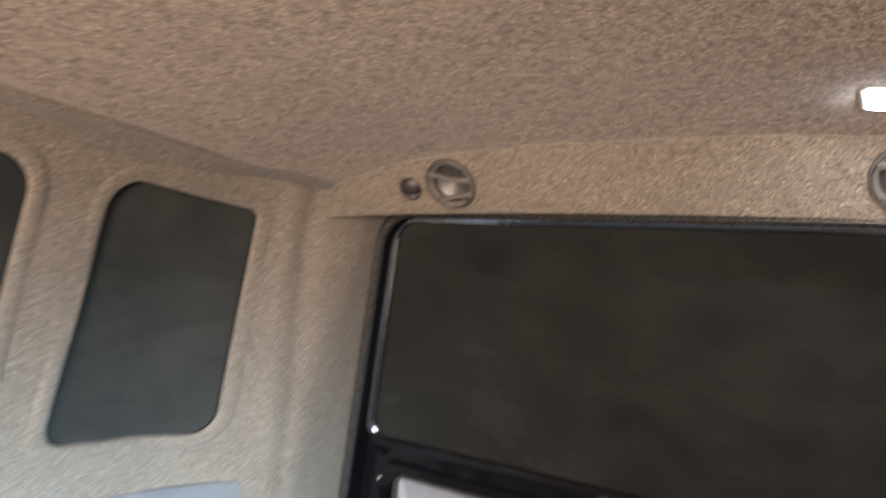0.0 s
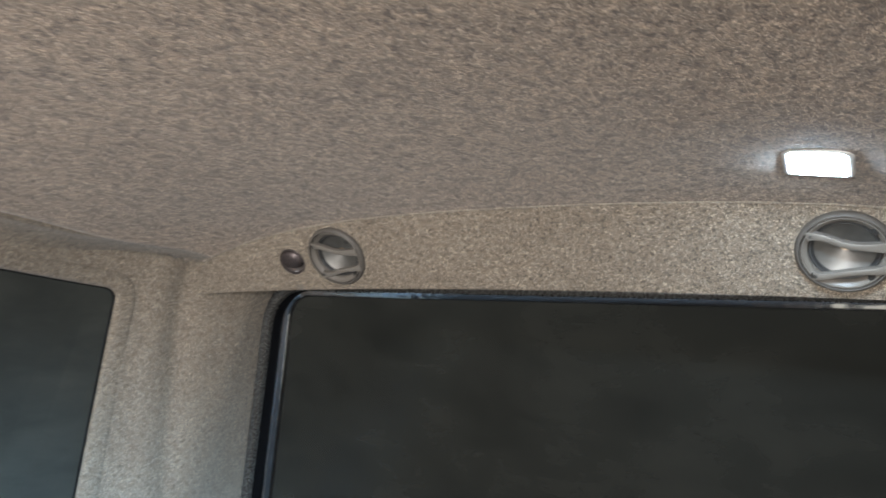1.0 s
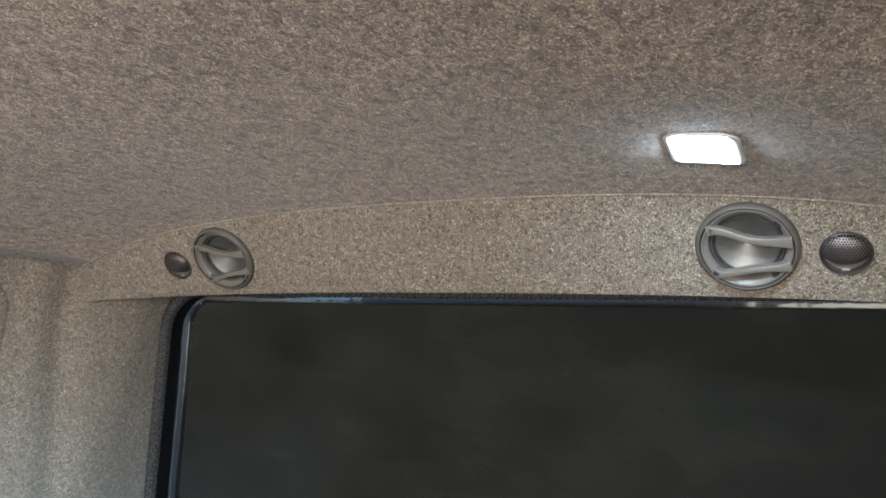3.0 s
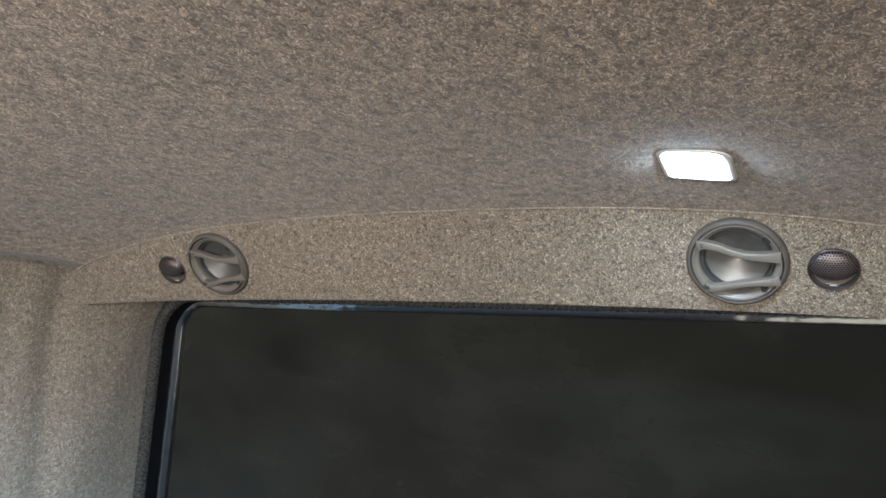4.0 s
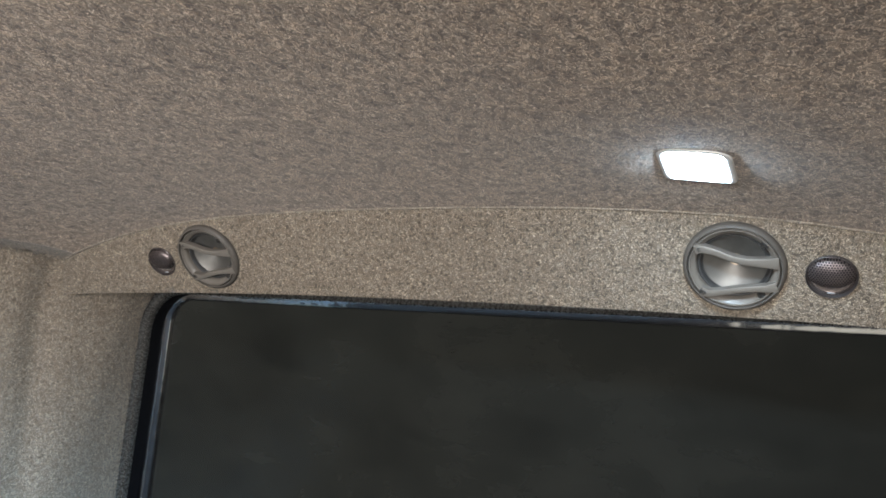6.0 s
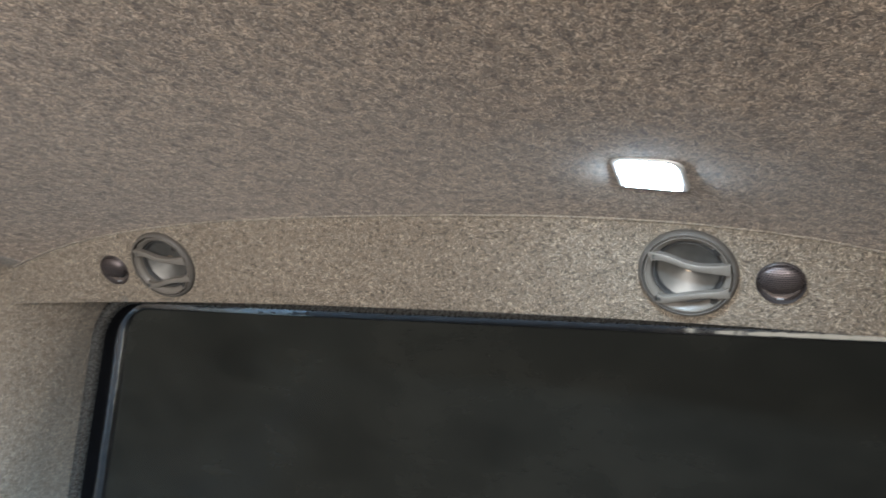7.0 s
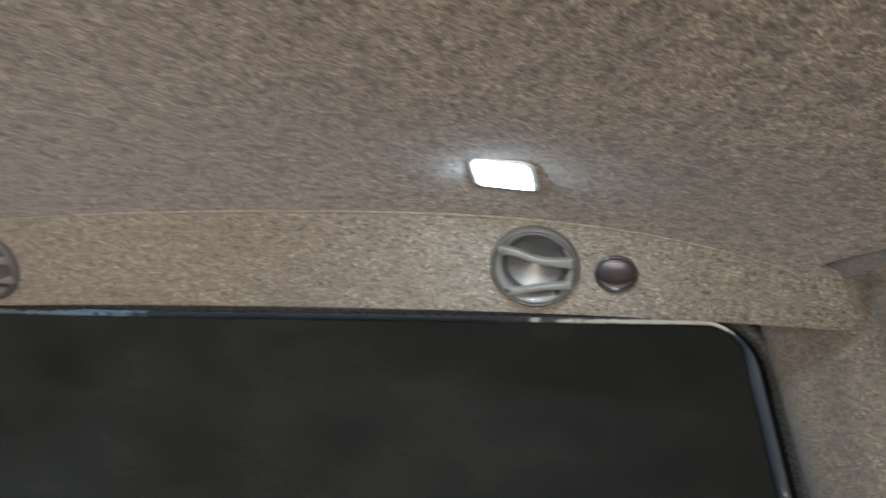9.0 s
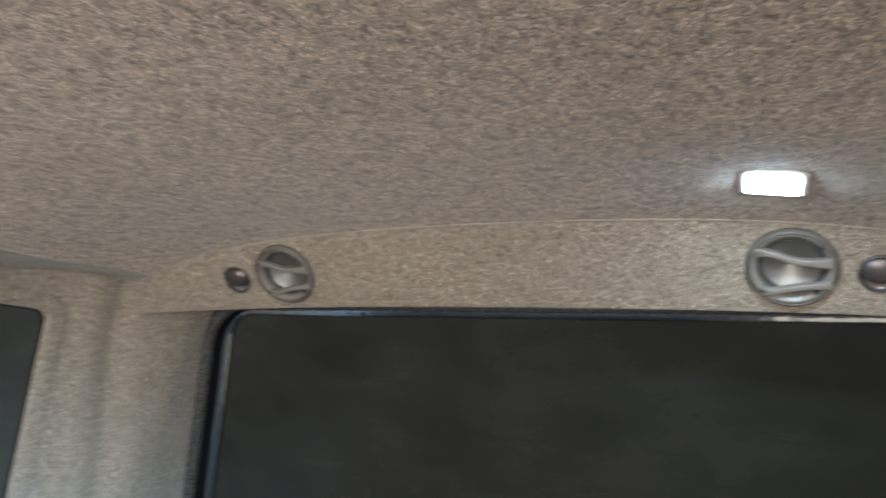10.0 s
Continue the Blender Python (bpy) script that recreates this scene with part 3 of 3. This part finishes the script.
# ---- loudspeakers ----
def bar(points, w0, w1, h, lift):
    """A curved flat bridge across the speaker, wider at its ends."""
    verts, faces = [], []
    n = 16
    pts = []
    for i in range(n + 1):
        t = i / n * (len(points) - 1)
        a = min(int(t), len(points) - 2)
        u = t - a
        p = [Vector(points[max(0, min(len(points) - 1, a + q))]) for q in (-1, 0, 1, 2)]
        pts.append(0.5 * ((2 * p[1]) + (p[2] - p[0]) * u + (2 * p[0] - 5 * p[1] + 4 * p[2] - p[3]) * u * u + (3 * p[1] - p[0] - 3 * p[2] + p[3]) * u ** 3))
    for i, p in enumerate(pts):
        t = (pts[min(n, i + 1)] - pts[max(0, i - 1)]).normalized()
        s = Vector((-t.y, t.x))
        e = abs(2 * i / n - 1)
        w = w1 + (w0 - w1) * e ** 3
        z = lift + h * (1 - e ** 2) * 0.30
        for o, dz in ((-1, -h), (-1, -0.0006), (-0.75, 0), (0.75, 0), (1, -0.0006), (1, -h)):
            q = p + s * w * o
            verts.append((q.x, q.y, z + dz))
    for i in range(n):
        for j in range(6):
            faces.append((i * 6 + j, i * 6 + (j + 1) % 6, (i + 1) * 6 + (j + 1) % 6, (i + 1) * 6 + j))
    faces += [tuple(range(6)), tuple(n * 6 + j for j in range(6))]
    return verts, faces


def speaker(m):
    sp = empty("loudspeaker", m, "round grey coaxial loudspeaker with curved bars over a silver cone", "loudspeaker", "speakers in the panel")
    link("mounting_ring", *lathe([(0.0478, -0.004), (0.0538, -0.004), (0.0544, 0.0004), (0.0541, 0.0030), (0.0533, 0.0052), (0.0516, 0.0070), (0.0500, 0.0080), (0.0492, 0.0078), (0.0488, 0.0066), (0.0486, 0.0010), (0.0478, 0.0002)], 72, True), RING, parent=sp, label="dark grey rubber mounting ring")
    basket = link("basket", *lathe([(0.0392, -0.012), (0.0470, -0.012), (0.0472, 0.0058), (0.0468, 0.0068), (0.0458, 0.0068), (0.0450, 0.0050), (0.0428, 0.0034), (0.0410, 0.0020), (0.0400, 0.0000), (0.0394, -0.006)], 72, True), BASKET, parent=sp, label="grey plastic basket rim")
    link("surround", *lathe([(0.0402, -0.0060), (0.0394, -0.0034), (0.0380, -0.0020), (0.0366, -0.0024), (0.0354, -0.0044), (0.0346, -0.0064), (0.0340, -0.0062), (0.0336, -0.0072), (0.0336, -0.011), (0.0402, -0.011)], 72, True), SURR, parent=sp, label="dark grey rubber surround")
    cone = link("cone", *lathe([(0.0350, -0.0066), (0.0320, -0.0082), (0.0240, -0.0118), (0.0160, -0.0150), (0.0070, -0.0182), (0.0070, -0.021), (0.0350, -0.013)], 72, True), CONE, parent=sp, label="silver cone")
    link("dust_cap", *lathe([(0.0074, -0.0182), (0.0072, -0.0180), (0.0060, -0.0185), (0.0030, -0.0196), (0.0001, -0.0206)], 48), PLUG, parent=cone, label="copper-tinted cone centre")
    link("bar", *bar([(-0.0400, 0.0225), (-0.0330, 0.0235), (-0.0185, 0.0208), (-0.004, 0.0148), (0.011, 0.0106), (0.028, 0.0090), (0.0458, 0.0086)], 0.0072, 0.0036, 0.0085, 0.0078), BASKET, parent=sp, label="curved grey bar")
    link("bar", *bar([(-0.0345, -0.0305), (-0.026, -0.0318), (-0.012, -0.0292), (0.004, -0.0252), (0.020, -0.0228), (0.034, -0.0220), (0.0445, -0.0200)], 0.0066, 0.0033, 0.0085, 0.0078), BASKET, parent=sp, label="curved grey bar")
    for x, y, z in ((-0.0345, 0.0232, 0.0036), (0.0318, 0.0285, 0.0010), (0.0285, -0.0322, 0.0010), (-0.0315, -0.0309, 0.0036)):
        boss = link("screw", *lathe([(0.0001, 0.0046), (0.0007, 0.0046), (0.0008, 0.0054), (0.0019, 0.0056), (0.0023, 0.0050), (0.0024, 0.0044), (0.0034, 0.0044), (0.0040, 0.0030), (0.0040, -0.004)], 20), STEEL, parent=basket, label="dark steel screw")
        boss.location, boss.scale = (x, y, z), (1.15, 1.15, 1.0)
    return sp


def tweeter(m):
    tw = empty("tweeter", m, "small round tweeter with a perforated dark dome grille", "tweeter", "tweeters in the panel")
    link("rim", *lathe([(0.0225, -0.006), (0.0272, -0.004), (0.0277, 0.0006), (0.0273, 0.0022), (0.0265, 0.0028), (0.0257, 0.0016), (0.0246, -0.0026)], 56, True), DARKRIM, parent=tw, label="dark metal rim")
    cup = link("cup", *lathe([(0.0256, 0.0006), (0.0248, -0.0020), (0.0236, -0.0046), (0.0200, -0.0062), (0.0001, -0.0075)], 56), CHROME, parent=tw, label="chrome cup")
    prof = [(0.0250, -0.0040), (0.0258, -0.0006), (0.0268, 0.0008), (0.0266, 0.0018), (0.0256, 0.0020)]
    for i in range(1, 15):
        a = i / 14 * math.pi / 2
        prof.append((0.0253 * math.cos(a) + 0.0001, 0.0020 + 0.0118 * math.sin(a)))
    v, f = lathe(prof, 56)
    # the dome sits high in its cup and leans down
    v = [(x * 0.965, y * 0.74 + 0.0056, z * 0.78 if z > 0 else z) for x, y, z in v]
    link("dome", v, f, GRILLE, parent=tw, label="perforated black metal dome")
    badge = [(x, y, z) for z in (-0.0022, -0.0006) for x, y in ((-0.0040, -0.0228), (0.0040, -0.0228), (0.0038, -0.0216), (-0.0038, -0.0216))]
    link("badge", badge, [(0, 1, 2, 3), (4, 5, 6, 7), (0, 1, 5, 4), (1, 2, 6, 5), (2, 3, 7, 6), (3, 0, 4, 7)], GREYP, smooth=False, parent=cup, label="tiny pale plate on the lip")
    return tw


for sx in (-1, 1):
    speaker(on_panel(sx * 0.378, 1.150))
    tweeter(on_panel(sx * 0.4735, 1.1405) @ Matrix.Scale(0.91, 4))

# ---- roof lamp ----
def roof_lamp():
    x0, y0 = 0.356, 0.738
    z0 = roof_z(x0, y0)
    slope = math.atan(-2 * 0.17 * x0)
    lamp = empty("roof_lamp", Matrix.Translation((x0, y0, z0)) @ Euler((0, -slope, 0)).to_matrix().to_4x4(), "small lit white roof lamp set in the felt lining", "lamp")
    body = round_poly([(-0.036, -0.046), (0.036, -0.046), (0.036, 0.046), (-0.036, 0.046)], [0.010] * 4)
    lens = round_poly([(-0.025, -0.030), (0.025, -0.030), (0.0265, 0.046), (-0.0265, 0.046)], [0.012, 0.012, 0.003, 0.003])
    v, f = sweep_ring(dense(lens, 0.01), lambda u, w, h: (u, w, -h), [(-0.001, -0.004), (0.0065, -0.004), (0.0065, 0.0010), (0.0056, 0.0022), (0.0030, 0.0028), (0.0008, 0.0026), (-0.001, 0.0016)])
    link("housing", v, f, WHITEP, parent=lamp, label="white plastic lamp frame")
    v, f = [], []
    rings = [(0.99, -0.002), (0.985, 0.0022), (0.93, 0.0034), (0.72, 0.0050)]
    L = dense(lens, 0.01)
    for s, h in rings:
        v += [(u * s, w * s, -h) for u, w in L]
    n = len(L)
    for j in range(len(rings) - 1):
        f += [(j * n + i, j * n + (i + 1) % n, (j + 1) * n + (i + 1) % n, (j + 1) * n + i) for i in range(n)]
    f.append(tuple((len(rings) - 1) * n + i for i in range(n)))
    link("lens", v, f, LED, parent=lamp, label="brightly lit lens")
    return lamp


roof_lamp()
